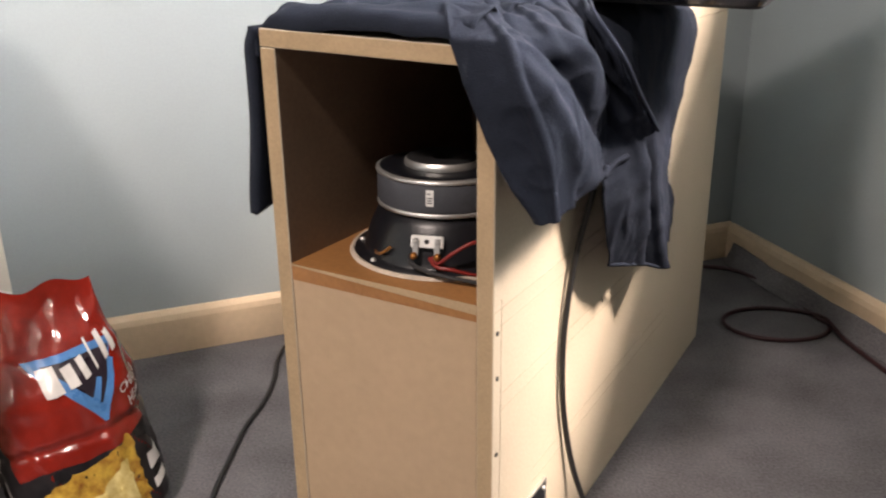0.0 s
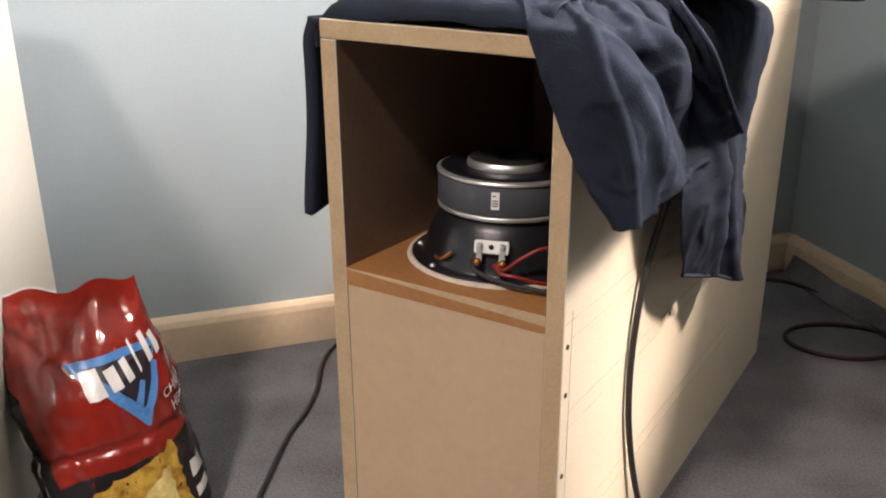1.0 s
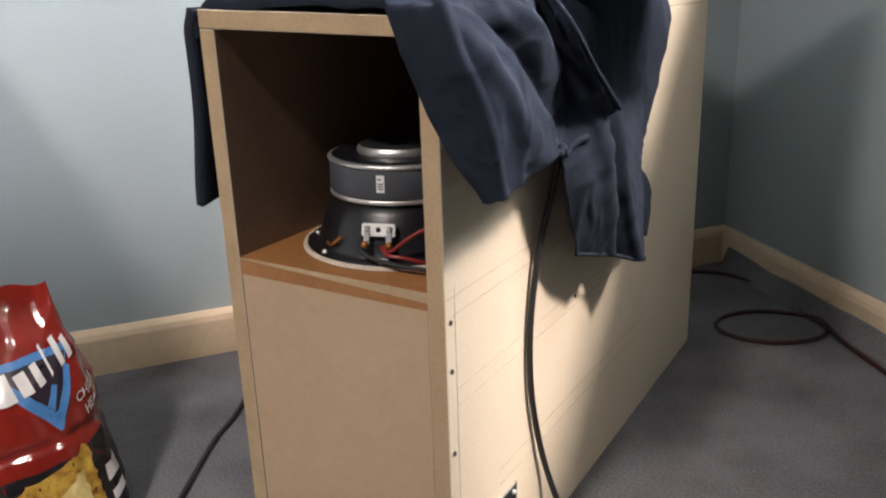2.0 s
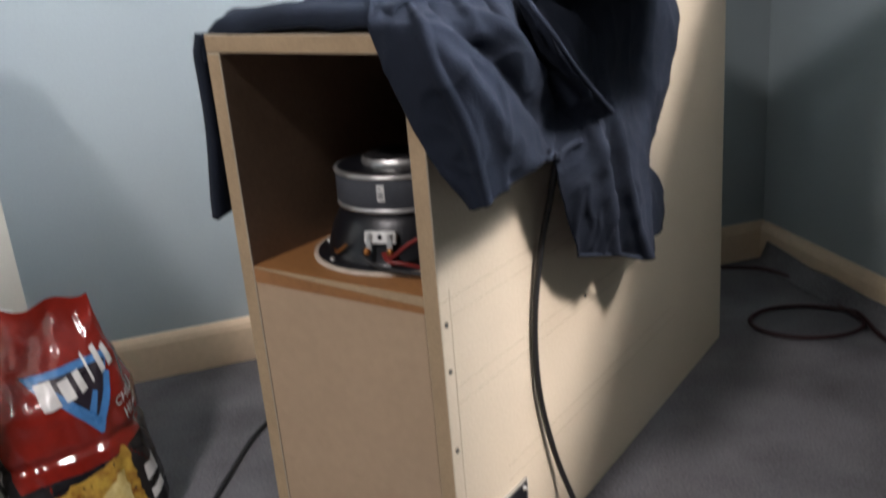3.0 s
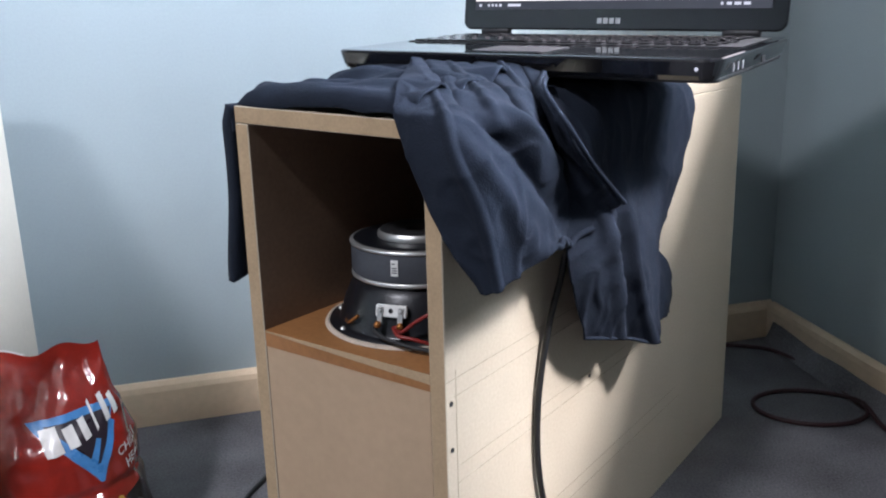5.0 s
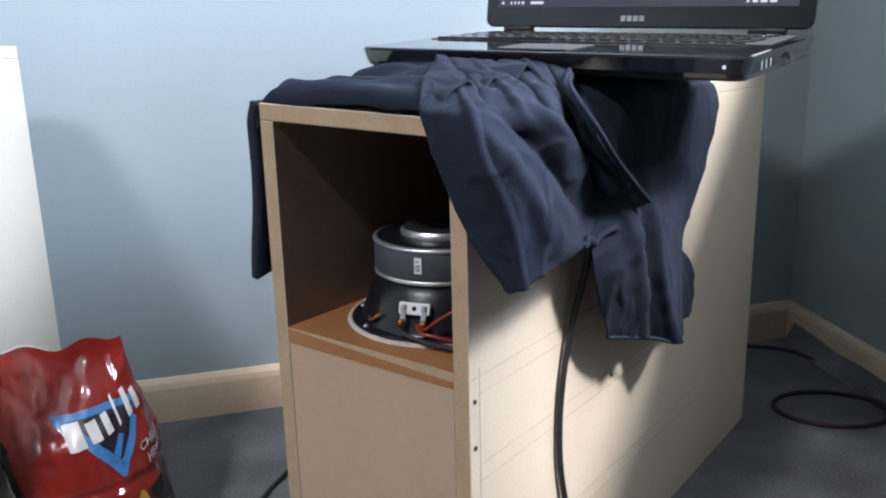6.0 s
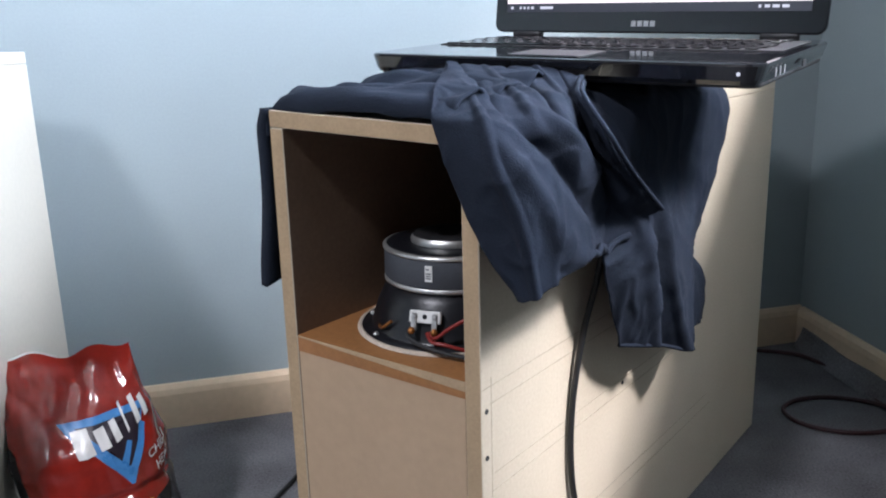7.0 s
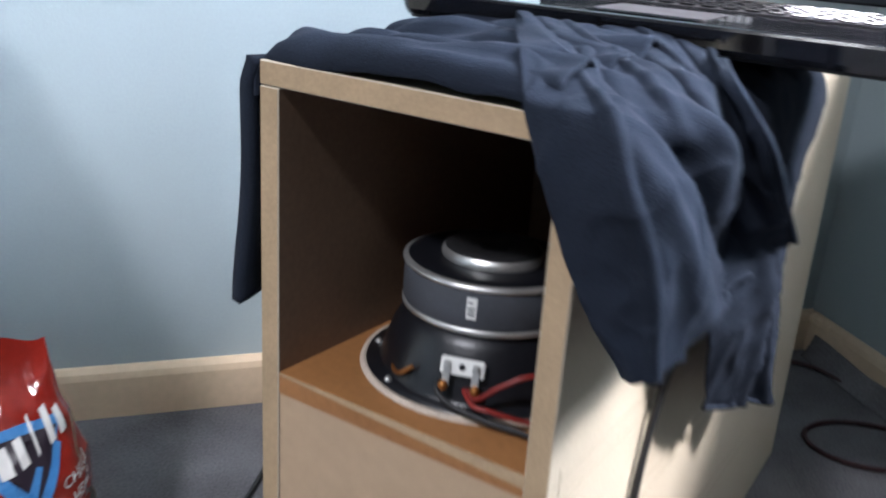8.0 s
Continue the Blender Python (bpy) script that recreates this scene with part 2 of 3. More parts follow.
# the window in the east wall: frame, mullion, sill and panes
way = (P2 - P1).normalized()
M_EAST = Matrix.Translation(P1) @ Matrix.Rotation(math.atan2(way.y, way.x), 4, "Z")
for number, ((s0, s1, z0, z1), power) in enumerate(zip(WINDOWS, WINDOW_POWER)):
    window = base("window_%d" % (number + 1), M_EAST, "white framed window with clear panes", "window")
    tagged(window, kind="structure")
    mid = (s0 + s1) / 2
    part("window_sill", box(s0 - 0.04, s1 + 0.04, -0.05, 0.002, z0 - 0.03, z0 - 0.001), CREAM, window, bevel=0.004)
    for x0, x1, a, b in ((s0, s0 + 0.04, z0, z1), (s1 - 0.04, s1, z0, z1), (s0 + 0.04, s1 - 0.04, z0, z0 + 0.04), (s0 + 0.04, s1 - 0.04, z1 - 0.04, z1), (mid - 0.02, mid + 0.02, z0 + 0.04, z1 - 0.04)):
        part("window_frame", box(x0, x1, 0.05, 0.10, a, b), CREAM, window)
    for x0, x1 in ((s0 + 0.04, mid - 0.02), (mid + 0.02, s1 - 0.04)):
        pane = part("pane", box(x0, x1, 0.073, 0.077, z0 + 0.04, z1 - 0.04), GLASS, window)
        pane.visible_shadow = False
    lamp = bpy.data.lights.new("window_daylight", "AREA")
    lamp.shape, lamp.size, lamp.size_y, lamp.energy, lamp.color = "RECTANGLE", s1 - s0, 1.25, power, (0.88, 0.96, 1.0)
    new("window_daylight", lamp).matrix_basis = M_EAST @ pose(mid, 0.72, 1.78, -90, 0, 0)

# the assumed rooflight, added out of view: frame, pane and a lamp placed by the wall shadows
roof = base("window_2", Matrix.Translation(ROOFLIGHT) @ Matrix.Rotation(math.atan2(BACK.y, BACK.x), 4, "Z"), "assumed small square rooflight with a clear pane, out of view", "window")
tagged(roof, kind="structure")
for x0, x1, y0, y1 in ((-0.19, -0.165, -0.19, 0.19), (0.165, 0.19, -0.19, 0.19), (-0.165, 0.165, -0.19, -0.165), (-0.165, 0.165, 0.165, 0.19)):
    part("window_frame", box(x0, x1, y0, y1, ROOM_H + 0.04, ROOM_H + 0.09), CREAM, roof)
pane = part("pane", box(-0.165, 0.165, -0.165, 0.165, ROOM_H + 0.060, ROOM_H + 0.064), GLASS, roof)
pane.visible_shadow = False
lamp = bpy.data.lights.new("assumed_rooflight_lamp", "AREA")
lamp.shape, lamp.size, lamp.energy, lamp.color = "SQUARE", 0.32, ROOF_POWER, (1.0, 0.98, 0.94)
new("assumed_rooflight_lamp", lamp).matrix_basis = Matrix.Translation(ROOFLIGHT + Vector((0, 0, ROOM_H + 0.035)))

# ---- the open loudspeaker cabinet ----
W, D, H, T = 0.254, 0.85, 0.627, 0.018
M_CAB = pose(0.047, 0.686, 0, 0, 0, -30.5)      # its front right foot; x across the front, y into the depth
SHELF = 0.387


def plate_with_hole(x0, x1, y0, y1, z0, z1, cx, cy, r, n=64):
    """A board with a round hole through it."""
    bm = bmesh.new()
    rings = []
    for z in (z0, z1):
        outer, inner = [], []
        for k in range(n):
            a = 2 * math.pi * (k + 0.5) / n
            c, s = math.cos(a), math.sin(a)
            t = min(((x1 - cx) if c > 0 else (x0 - cx)) / c if abs(c) > 1e-6 else 9, ((y1 - cy) if s > 0 else (y0 - cy)) / s if abs(s) > 1e-6 else 9)
            outer.append(bm.verts.new((cx + t * c, cy + t * s, z)))
            inner.append(bm.verts.new((cx + r * c, cy + r * s, z)))
        for qx, qy in ((x0, y0), (x1, y0), (x1, y1), (x0, y1)):
            ang = math.atan2(qy - cy, qx - cx) % (2 * math.pi)
            outer[round(ang / (2 * math.pi) * n - 0.5) % n].co = (qx, qy, z)
        rings.append((outer, inner))
    (lo, li), (ho, hi) = rings
    for k in range(n):
        j = (k + 1) % n
        bm.faces.new((ho[k], ho[j], hi[j], hi[k]))
        bm.faces.new((lo[j], lo[k], li[k], li[j]))
        bm.faces.new((lo[k], lo[j], ho[j], ho[k]))
        bm.faces.new((li[j], li[k], hi[k], hi[j]))
    return bm


def board(name, dims, mat, parent, label="", edge=True):
    """A cut board: faces in mat, the narrow front edge in the raw cut colour."""
    bm = box(*dims)
    bmesh.ops.bevel(bm, geom=bm.edges[:], offset=0.0009, segments=1, affect="EDGES")
    ob = part(name, bm, mat, parent, label)
    if edge:
        ob.data.materials.append(MDF_EDGE)
        for p in ob.data.polygons:
            if p.normal.y < -0.9:
                p.material_index = 1
    return ob


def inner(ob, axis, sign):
    """The bare inner face of a board, its colour darkened to carry the bay's shade."""
    ob.data.materials.append(MDF_IN_SHADE)
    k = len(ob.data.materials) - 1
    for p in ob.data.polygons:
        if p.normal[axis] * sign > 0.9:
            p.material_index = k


cabinet = base("speaker_cabinet", M_CAB, "unfinished pale MDF subwoofer cabinet with an open upper bay", "speaker cabinet")
side_r = board("side_panel", (-T, 0, 0, D, 0, H - T), MDF, cabinet)
side_l = board("side_panel", (-W, -W + T, 0, D, 0, H - T), MDF, cabinet)
top = board("top_panel", (-W, 0, 0, D, H - T + 0.0005, H), MDF, cabinet)
back = board("back_panel", (-W + T, -T, D - T, D, 0, H - T), MDF, cabinet, edge=False)
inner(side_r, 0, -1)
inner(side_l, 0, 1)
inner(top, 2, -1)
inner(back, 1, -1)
part("bottom_panel", box(-W + T, -T, 0.02, D - T, 0, T), MDF, cabinet)
DX, DY = -0.1265, 0.124
shelf = part("shelf", plate_with_hole(-W + T, -T, 0.001, 0.40, SHELF - T, SHELF, DX, DY, 0.096), SHELF_BROWN, cabinet, "varnished brown baffle with a round speaker cut-out")
part("bay_back", box(-W + T, -T, 0.40, 0.40 + T, SHELF - T, H - T), MDF_IN_SHADE, cabinet)

# front panel, its top edge cut a little out of level
bm = box(-W + T + 0.0002, -T - 0.0002, 0.0012, 0.02, T, SHELF - 0.001)
for v in bm.verts:
    if v.co.z > 0.2:
        v.co.z = SHELF - 0.002 if v.co.x < -0.1 else SHELF - 0.0105
part("front_panel", bm, MDF_FRONT, cabinet, "smooth biscuit-coloured front panel", bevel=0.0006)
# the strip of the shelf's edge that shows over it
bm = box(-W + T + 0.0002, -T - 0.0002, 0.0005, 0.018, SHELF - 0.0018, SHELF - 0.0003)
for v in bm.verts:
    if v.co.z < SHELF - 0.001 and v.co.x > -0.1:
        v.co.z = SHELF - 0.0105
part("shelf_edge", bm, MDF_EDGE, cabinet)

# the whole carcass is racked: its right side stands a little lower and a little further back
for ob in cabinet.children:
    for v in ob.data.vertices:
        v.co.z -= 0.038 * (v.co.x + W) * v.co.z / H
        v.co.y += 0.035 * v.co.x

# screws and pencil lines on the side
for y, z in ((0.008, 0.353), (0.008, 0.305), (0.008, 0.22), (0.30, 0.278), (0.008, 0.12)):
    part("screw", lathe([(0, 0.0002), (0.0014, 0.0002), (0.0022, 0.0008), (0.0026, 0.0008), (0.0026, -0.001)], 12), RUBBER, cabinet, m=pose(0, y, z, 0, 90, 0))
for y0, y1, z in ((0.004, 0.30, 0.376), (0.016, 0.30, 0.358), (0.016, 0.46, 0.266), (0.02, 0.42, 0.284), (0.10, 0.60, 0.150), (0.10, 0.62, 0.132)):
    part("pencil_line", box(0.0001, 0.0004, y0, y1, z, z + 0.0005), PENCIL, cabinet, m=pose(0, 0, 0, random.uniform(-0.5, 0.9), 0, 0))
part("pencil_line", box(0.0001, 0.0004, 0.016, 0.0165, 0.10, 0.385), PENCIL, cabinet)

# terminal plate on the side
tp = part("terminal_plate", box(0, 0.003, 0.034, 0.130, 0.040, 0.118), BLACK, cabinet, "black terminal plate with a bright bevelled rim", bevel=0.001)
part("plate_rim", box(0.0005, 0.0038, 0.032, 0.132, 0.1165, 0.1195), STEEL, tp)
part("plate_rim", box(0.0005, 0.0038, 0.0305, 0.0335, 0.040, 0.1195), STEEL, tp)
part("plate_rim", box(0.0005, 0.0038, 0.1295, 0.1320, 0.040, 0.1165), STEEL, tp)
for y, z in ((0.124, 0.110), (0.040, 0.110), (0.124, 0.048), (0.040, 0.048)):
    part("plate_screw", lathe([(0, 0.0055), (0.002, 0.005), (0.0032, 0.003), (0.0032, 0.0)], 14), STEEL, tp, m=pose(0.001, y, z, 0, 90, 0), smooth=True)
for y in (0.060, 0.095):
    part("binding_post", lathe([(0, 0.022), (0.004, 0.022), (0.005, 0.020), (0.005, 0.012), (0.0065, 0.011), (0.0065, 0.003), (0.008, 0.002), (0.008, 0)], 20), GOLD, tp, m=pose(0.002, y, 0.083, 0, 90, 0), smooth=True)

# ---- the driver, magnet upwards in the shelf ----
M_DRIVER = M_CAB @ pose(DX, DY + 0.035 * DX, SHELF - 0.0030, 0, 1.4, 0)
driver = base("speaker_driver", M_DRIVER, "black loudspeaker driver mounted magnet upwards in the shelf", "loudspeaker")
part("gasket", lathe([(0.0970, 0.0005), (0.0970, 0.0036), (0.0992, 0.0040), (0.1012, 0.0028), (0.1022, 0.0005)], 72), GASKET, driver, "pale frayed gasket ring", smooth=True)
part("basket", lathe([(0.0972, 0.0010), (0.0966, 0.0042), (0.0875, 0.0046), (0.0855, 0.0075), (0.0825, 0.018), (0.0785, 0.031), (0.0720, 0.045), (0.0665, 0.053), (0.060, 0.0555)], 72), BLACK, driver, smooth=True)
for k in range(8):
    a = math.pi * (k + 0.5) / 4
    part("bolt", lathe([(0, 0.003), (0.002, 0.0028), (0.0032, 0.0012), (0.0034, 0)], 14), STEEL, driver, m=pose(0.0905 * math.cos(a), 0.0905 * math.sin(a), 0.0043), smooth=True)
part("lower_plate", lathe([(0.050, 0.0555), (0.0695, 0.0555), (0.0708, 0.0565), (0.0708, 0.0595), (0.0695, 0.0605), (0.050, 0.0605)], 72), STEEL, driver, "bright plated ring", smooth=True)
part("magnet", lathe([(0.050, 0.0605), (0.0695, 0.0605), (0.0705, 0.0625), (0.0705, 0.0895), (0.0695, 0.0915), (0.05, 0.0915)], 72), MAGNET, driver, "dark grey ferrite ring", smooth=True)
part("upper_plate", lathe([(0.0, 0.0965), (0.058, 0.0965), (0.0675, 0.0960), (0.0710, 0.0945), (0.0715, 0.0915), (0.05, 0.0915)], 72), BLACK, driver, smooth=True)
part("plate_edge", lathe([(0.0716, 0.0912), (0.0722, 0.0925), (0.0720, 0.0940), (0.0705, 0.0951), (0.0680, 0.0958)], 72), STEEL, driver, "bright worn edge of the plate", smooth=True)
part("vent_cap", lathe([(0.0, 0.1010), (0.010, 0.1010), (0.012, 0.1040), (0.030, 0.1065), (0.037, 0.1055), (0.0405, 0.1020), (0.0412, 0.0965)], 48), RUBBER, driver, "raised dark rubber vent ring", smooth=True)
part("vent_rim", lathe([(0.0414, 0.0967), (0.0418, 0.0990), (0.0408, 0.1022), (0.0392, 0.1042)], 48), STEEL, driver, smooth=True)


def arc_patch(r, a0, a1, z0, z1, thick=0.0006, n=10):
    bm = bmesh.new()
    g = [[bm.verts.new((rr * math.cos(mix(a0, a1, k / n)), rr * math.sin(mix(a0, a1, k / n)), z)) for z in (z0, z1) for rr in (r, r + thick)] for k in range(n + 1)]
    for p, q in zip(g, g[1:]):
        for i, j in ((0, 1), (1, 3), (3, 2), (2, 0)):
            bm.faces.new((p[i], q[i], q[j], p[j]))
    bm.faces.new((g[0][0], g[0][1], g[0][3], g[0][2]))
    bm.faces.new((g[-1][2], g[-1][3], g[-1][1], g[-1][0]))
    bmesh.ops.recalc_face_normals(bm, faces=bm.faces[:])
    return bm


FACE = radians(-70)       # the side of the driver that carries label and terminals
lab = part("label", arc_patch(0.0708, FACE - 0.055, FACE + 0.055, 0.069, 0.086), WHITE, driver, "small white printed label")
for z in (0.072, 0.0745, 0.077, 0.0815):
    part("print_bar", arc_patch(0.0715, FACE - 0.038, FACE + (0.038 if z < 0.08 else 0.01), z, z + 0.0012, 0.0002, 4), MAGNET, lab)
tag = part("terminal_strip", box(-0.0165, 0.0165, -0.003, 0.003, 0.0, 0.0125), WHITE, driver, "white fibre terminal strip with tinned tags", bevel=0.0008,
           m=pose(0.0835 * math.cos(FACE), 0.0835 * math.sin(FACE), 0.029, -14, 0, math.degrees(FACE) + 90))
part("rivet", lathe([(0, 0.0012), (0.002, 0.001), (0.0026, 0)], 12), BLACK, tag, m=pose(0, -0.003, 0.0065, 90, 0, 0))
for x in (-0.011, 0.011):
    part("solder_tag", box(x - 0.0028, x + 0.0028, -0.0052, -0.0031, -0.008, 0.0105), STEEL, tag, bevel=0.0006)
    part("rivet", lathe([(0, 0.0014), (0.002, 0.0012), (0.0028, 0)], 12), STEEL, tag, m=pose(x, -0.0052, 0.0068, 90, 0, 0))
    part("solder_blob", lathe([(0, 0.004), (0.0025, 0.0032), (0.004, 0.0), (0.003, -0.003), (0, -0.004)], 12), COPPER, tag, m=pose(x * 1.1, -0.0065, -0.008), smooth=True)
part("lead", tube([(-0.012, -0.084, 0.024), (-0.022, -0.086, 0.016), (-0.034, -0.078, 0.012), (-0.04, -0.070, 0.013)], 0.0018), COPPER, driver, "braided copper lead")

red = base("speaker_wire", M_DRIVER, "red insulated wire soldered to the driver", "wire")
part("wire", tube([(0.036, -0.0815, 0.021), (0.046, -0.084, 0.018), (0.060, -0.078, 0.030), (0.076, -0.066, 0.040), (0.088, -0.045, 0.036), (0.094, -0.012, 0.012), (0.098, 0.02, 0.004)], 0.0019), RED_WIRE, red)
part("wire_end", tube([(0.034, -0.0825, 0.020), (0.048, -0.092, 0.017), (0.062, -0.089, 0.016), (0.080, -0.076, 0.010), (0.094, -0.055, 0.004)], 0.0019), RED_WIRE, red)
blk = base("speaker_wire", M_DRIVER, "black insulated wire soldered to the driver", "wire")
part("wire", tube([(0.012, -0.0850, 0.021), (0.018, -0.0925, 0.016), (0.034, -0.094, 0.011), (0.060, -0.090, 0.0075), (0.085, -0.084, 0.006), (0.0985, -0.080, 0.0035)], 0.0022), RUBBER, blk)

# ---- the black shirt thrown over the cabinet ----
def through_points(pts, t):
    """A smooth line through the points, t from 0 to 1."""
    n = len(pts) - 1
    i = min(int(t * n), n - 1)
    f = t * n - i
    a, b, c, d = (Vector(pts[max(min(k, n), 0)]) for k in (i - 1, i, i + 1, i + 2))
    return 0.5 * (2 * b + (c - a) * f + (2 * a - 5 * b + 4 * c - d) * f * f + (3 * b - a - 3 * c + d) * f ** 3)


def drape(columns, nu, nv, ridges, ripple=0.0015, thick=0.0022):
    """Cloth spanned between falling lines, with ridges (u at top, u at hem, width, height, v from, v to) raised on it."""
    def place(u, v):
        return through_points([through_points(c, v) for c in columns], u)

    def fn(u, v):
        p = place(u, v)
        e = 0.01
        du = place(min(u + e, 1), v) - place(max(u - e, 0), v)
        dv = place(u, min(v + e, 1)) - place(u, max(v - e, 0))
        n = dv.cross(du)
        n = n.normalized() if n.length > 1e-9 else Vector((1, 0, 0))
        h = 0.0
        for u0, u1, w, a, v0, v1 in ridges:
            k = (u - mix(u0, u1, v)) / (w * (0.45 + 0.55 * v))
            h += a * math.exp(-k * k) * step(v0 - 0.12, v0 + 0.12, v) * (1 - step(v1 - 0.12, v1 + 0.12, v))
        warp = p + 0.03 * Vector((noise.noise(p * 11), noise.noise(p * 11 + Vector((7, 0, 0))), noise.noise(p * 9)))
        crease = 1 - abs(noise.noise(Vector((warp.x * 13, warp.y * 15, warp.z * 7))))
        tuck = 1 - abs(noise.noise(Vector((warp.x * 24, warp.y * 26, warp.z * 19 + 4))))
        h += (0.0040 * crease ** 7 + 0.0022 * tuck ** 8) * step(-0.05, 0.2, v) + ripple * noise.noise(p * 60.0)
        return p + n * (h - 0.004)

    return sheet(fn, nu, nv, thick)


shirt = base("shirt", M_CAB, "crumpled black cotton shirt draped over the cabinet", "shirt")


def top_fold(u, v):
    # u: from over the left edge to the middle; v: from the front edge into the depth
    line = [(-0.262, 0.600), (-0.260, 0.622), (-0.244, 0.636), (-0.19, 0.640), (-0.12, 0.641), (-0.02, 0.637)]
    q = through_points([(x, 0, z) for x, z in line], u)
    y = -0.007 + 0.40 * v
    flat = step(0.12, 0.4, u)
    roll = 0.009 * math.exp(-((v - 0.075) / 0.05) ** 2) * flat
    rise = 0.017 * step(0.07, 0.36, v) * step(0.25, 0.6, u)
    sag = -0.014 * math.exp(-(v / 0.012) ** 2) * flat
    fold = (0.0045 * math.sin(46 * v + 9 * u + 1.0) + 0.003 * math.sin(80 * v - 14 * u)) * step(0.02, 0.1, v) * flat
    p = Vector((q.x, y, q.z + roll + rise + sag + fold))
    return p + Vector((0.3, 0, 1)) * 0.003 * noise.noise(p * 32)


def side_hang(u, v):
    # u along the depth, v from the edge down to the hem
    x = -0.2565 - 0.007 * step(0.0, 0.12, v) - 0.009 * v + 0.002 * math.sin(30 * u) * v
    return Vector((x, -0.008 + 0.24 * u + 0.006 * v * math.sin(5 * v), 0.626 - 0.190 * v + 0.006 * math.sin(14 * u) * v))


part("body", sheet(top_fold, 60, 70, 0.003), CLOTH, shirt, smooth=True)
part("side_hang", sheet(side_hang, 40, 40, -0.012), CLOTH, shirt, smooth=True)
# the part that spills over the front corner
FRONT = [
    ((-0.124, 0.120, 0.668), (-0.050, 0.004, 0.641), (-0.026, -0.021, 0.606), (0.002, -0.013, 0.534), (0.036, 0.008, 0.467)),
    ((-0.119, 0.120, 0.672), (0.000, 0.006, 0.634), (0.037, -0.024, 0.592), (0.052, -0.009, 0.539), (0.056, 0.008, 0.474)),
    ((-0.100, 0.150, 0.666), (0.022, 0.034, 0.629), (0.050, 0.018, 0.593), (0.060, 0.022, 0.543), (0.062, 0.041, 0.485)),
    ((-0.060, 0.172, 0.665), (0.038, 0.080, 0.632), (0.061, 0.068, 0.597), (0.066, 0.082, 0.550), (0.060, 0.106, 0.496)),
    ((-0.020, 0.172, 0.661), (0.034, 0.116, 0.628), (0.034, 0.138, 0.585), (0.038, 0.158, 0.540), (0.046, 0.158, 0.486)),
    ((0.012, 0.168, 0.652), (0.040, 0.106, 0.641), (0.072, 0.097, 0.606), (0.078, 0.134, 0.568), (0.078, 0.206, 0.520)),
]
part("sleeve", drape(FRONT, 120, 120, [(0.29, 0.36, 0.034, -0.005, 0.0, 0.22), (0.42, 0.52, 0.034, 0.004, 0.0, 0.30), (0.52, 0.66, 0.030, -0.006, 0.0, 0.26),
                                     (0.66, 0.72, 0.030, 0.005, 0.0, 0.20), (0.80, 0.84, 0.026, -0.005, 0.0, 0.18),
                                     (0.225, 0.725, 0.070, -0.014, 0.30, 0.90), (0.34, 0.90, 0.060, 0.008, 0.26, 0.80), (0.08, 0.50, 0.070, 0.008, 0.42, 1.05), (0.19, 0.19, 0.030, 0.005, 0.20, 1.20),
                                     (0.97, 0.98, 0.030, 0.004, -0.2, 1.2)], 0.0008), CLOTH, shirt, smooth=True)
REAR = [
    ((-0.10, 0.180, 0.640), (0.014, 0.165, 0.630), (0.036, 0.155, 0.540), (0.046, 0.156, 0.462), (0.036, 0.212, 0.362)),
    ((-0.10, 0.235, 0.640), (0.022, 0.215, 0.630), (0.058, 0.190, 0.545), (0.064, 0.215, 0.445), (0.050, 0.258, 0.350)),
    ((-0.10, 0.320, 0.640), (0.024, 0.300, 0.630), (0.048, 0.280, 0.540), (0.050, 0.295, 0.430), (0.046, 0.318, 0.330)),
    ((-0.10, 0.420, 0.638), (0.020, 0.410, 0.628), (0.030, 0.390, 0.540), (0.052, 0.345, 0.430), (0.058, 0.369, 0.312)),
    ((-0.10, 0.570, 0.634), (0.012, 0.573, 0.617), (0.014, 0.548, 0.500), (0.030, 0.440, 0.420), (0.036, 0.425, 0.318)),
]
part("back_drape", drape(REAR, 90, 90, [(0.14, 0.34, 0.060, 0.009, 0.45, 1.2), (0.30, 0.52, 0.060, -0.010, 0.5, 1.2), (0.22, 0.70, 0.050, 0.007, 0.5, 1.2), (0.86, 0.86, 0.05, 0.004, 0.5, 1.2)], 0.0008), CLOTH, shirt, smooth=True)
FLAP = [((0.034, 0.395, 0.440), (0.038, 0.410, 0.385), (0.040, 0.395, 0.322)), ((0.026, 0.435, 0.425), (0.032, 0.470, 0.365), (0.034, 0.450, 0.318)), ((0.012, 0.440, 0.415), (0.020, 0.505, 0.360), (0.016, 0.520, 0.302))]
part("flap", drape(FLAP, 24, 24, [(0.5, 0.5, 0.2, 0.005, 0.2, 1.2)]), CLOTH, shirt, smooth=True)
# stitched hems along the loose edges
part("hem", tube([through_points(FRONT[5], k / 8) + Vector((0.0035, 0.001, 0.0)) for k in range(1, 9)], 0.0026, 8), CLOTH, shirt, smooth=True)
part("hem", tube([through_points([c[-1] for c in FRONT], 0.52 + 0.36 * k / 10) + Vector((0.003, 0, 0.003 * math.sin(2.4 * k))) for k in range(11)], 0.0036, 8), CLOTH, shirt, smooth=True)
part("hem", tube([through_points([c[-1] for c in REAR], k / 12) for k in range(13)], 0.0024, 8), CLOTH, shirt, smooth=True)

# ---- the laptop on top ----
LW, LD = 0.449, 0.304
laptop = base("laptop", pose(0.295, 0.753, 0.663, 3.1, 2.1, -27.3), "open glossy black laptop with its screen lit", "laptop")


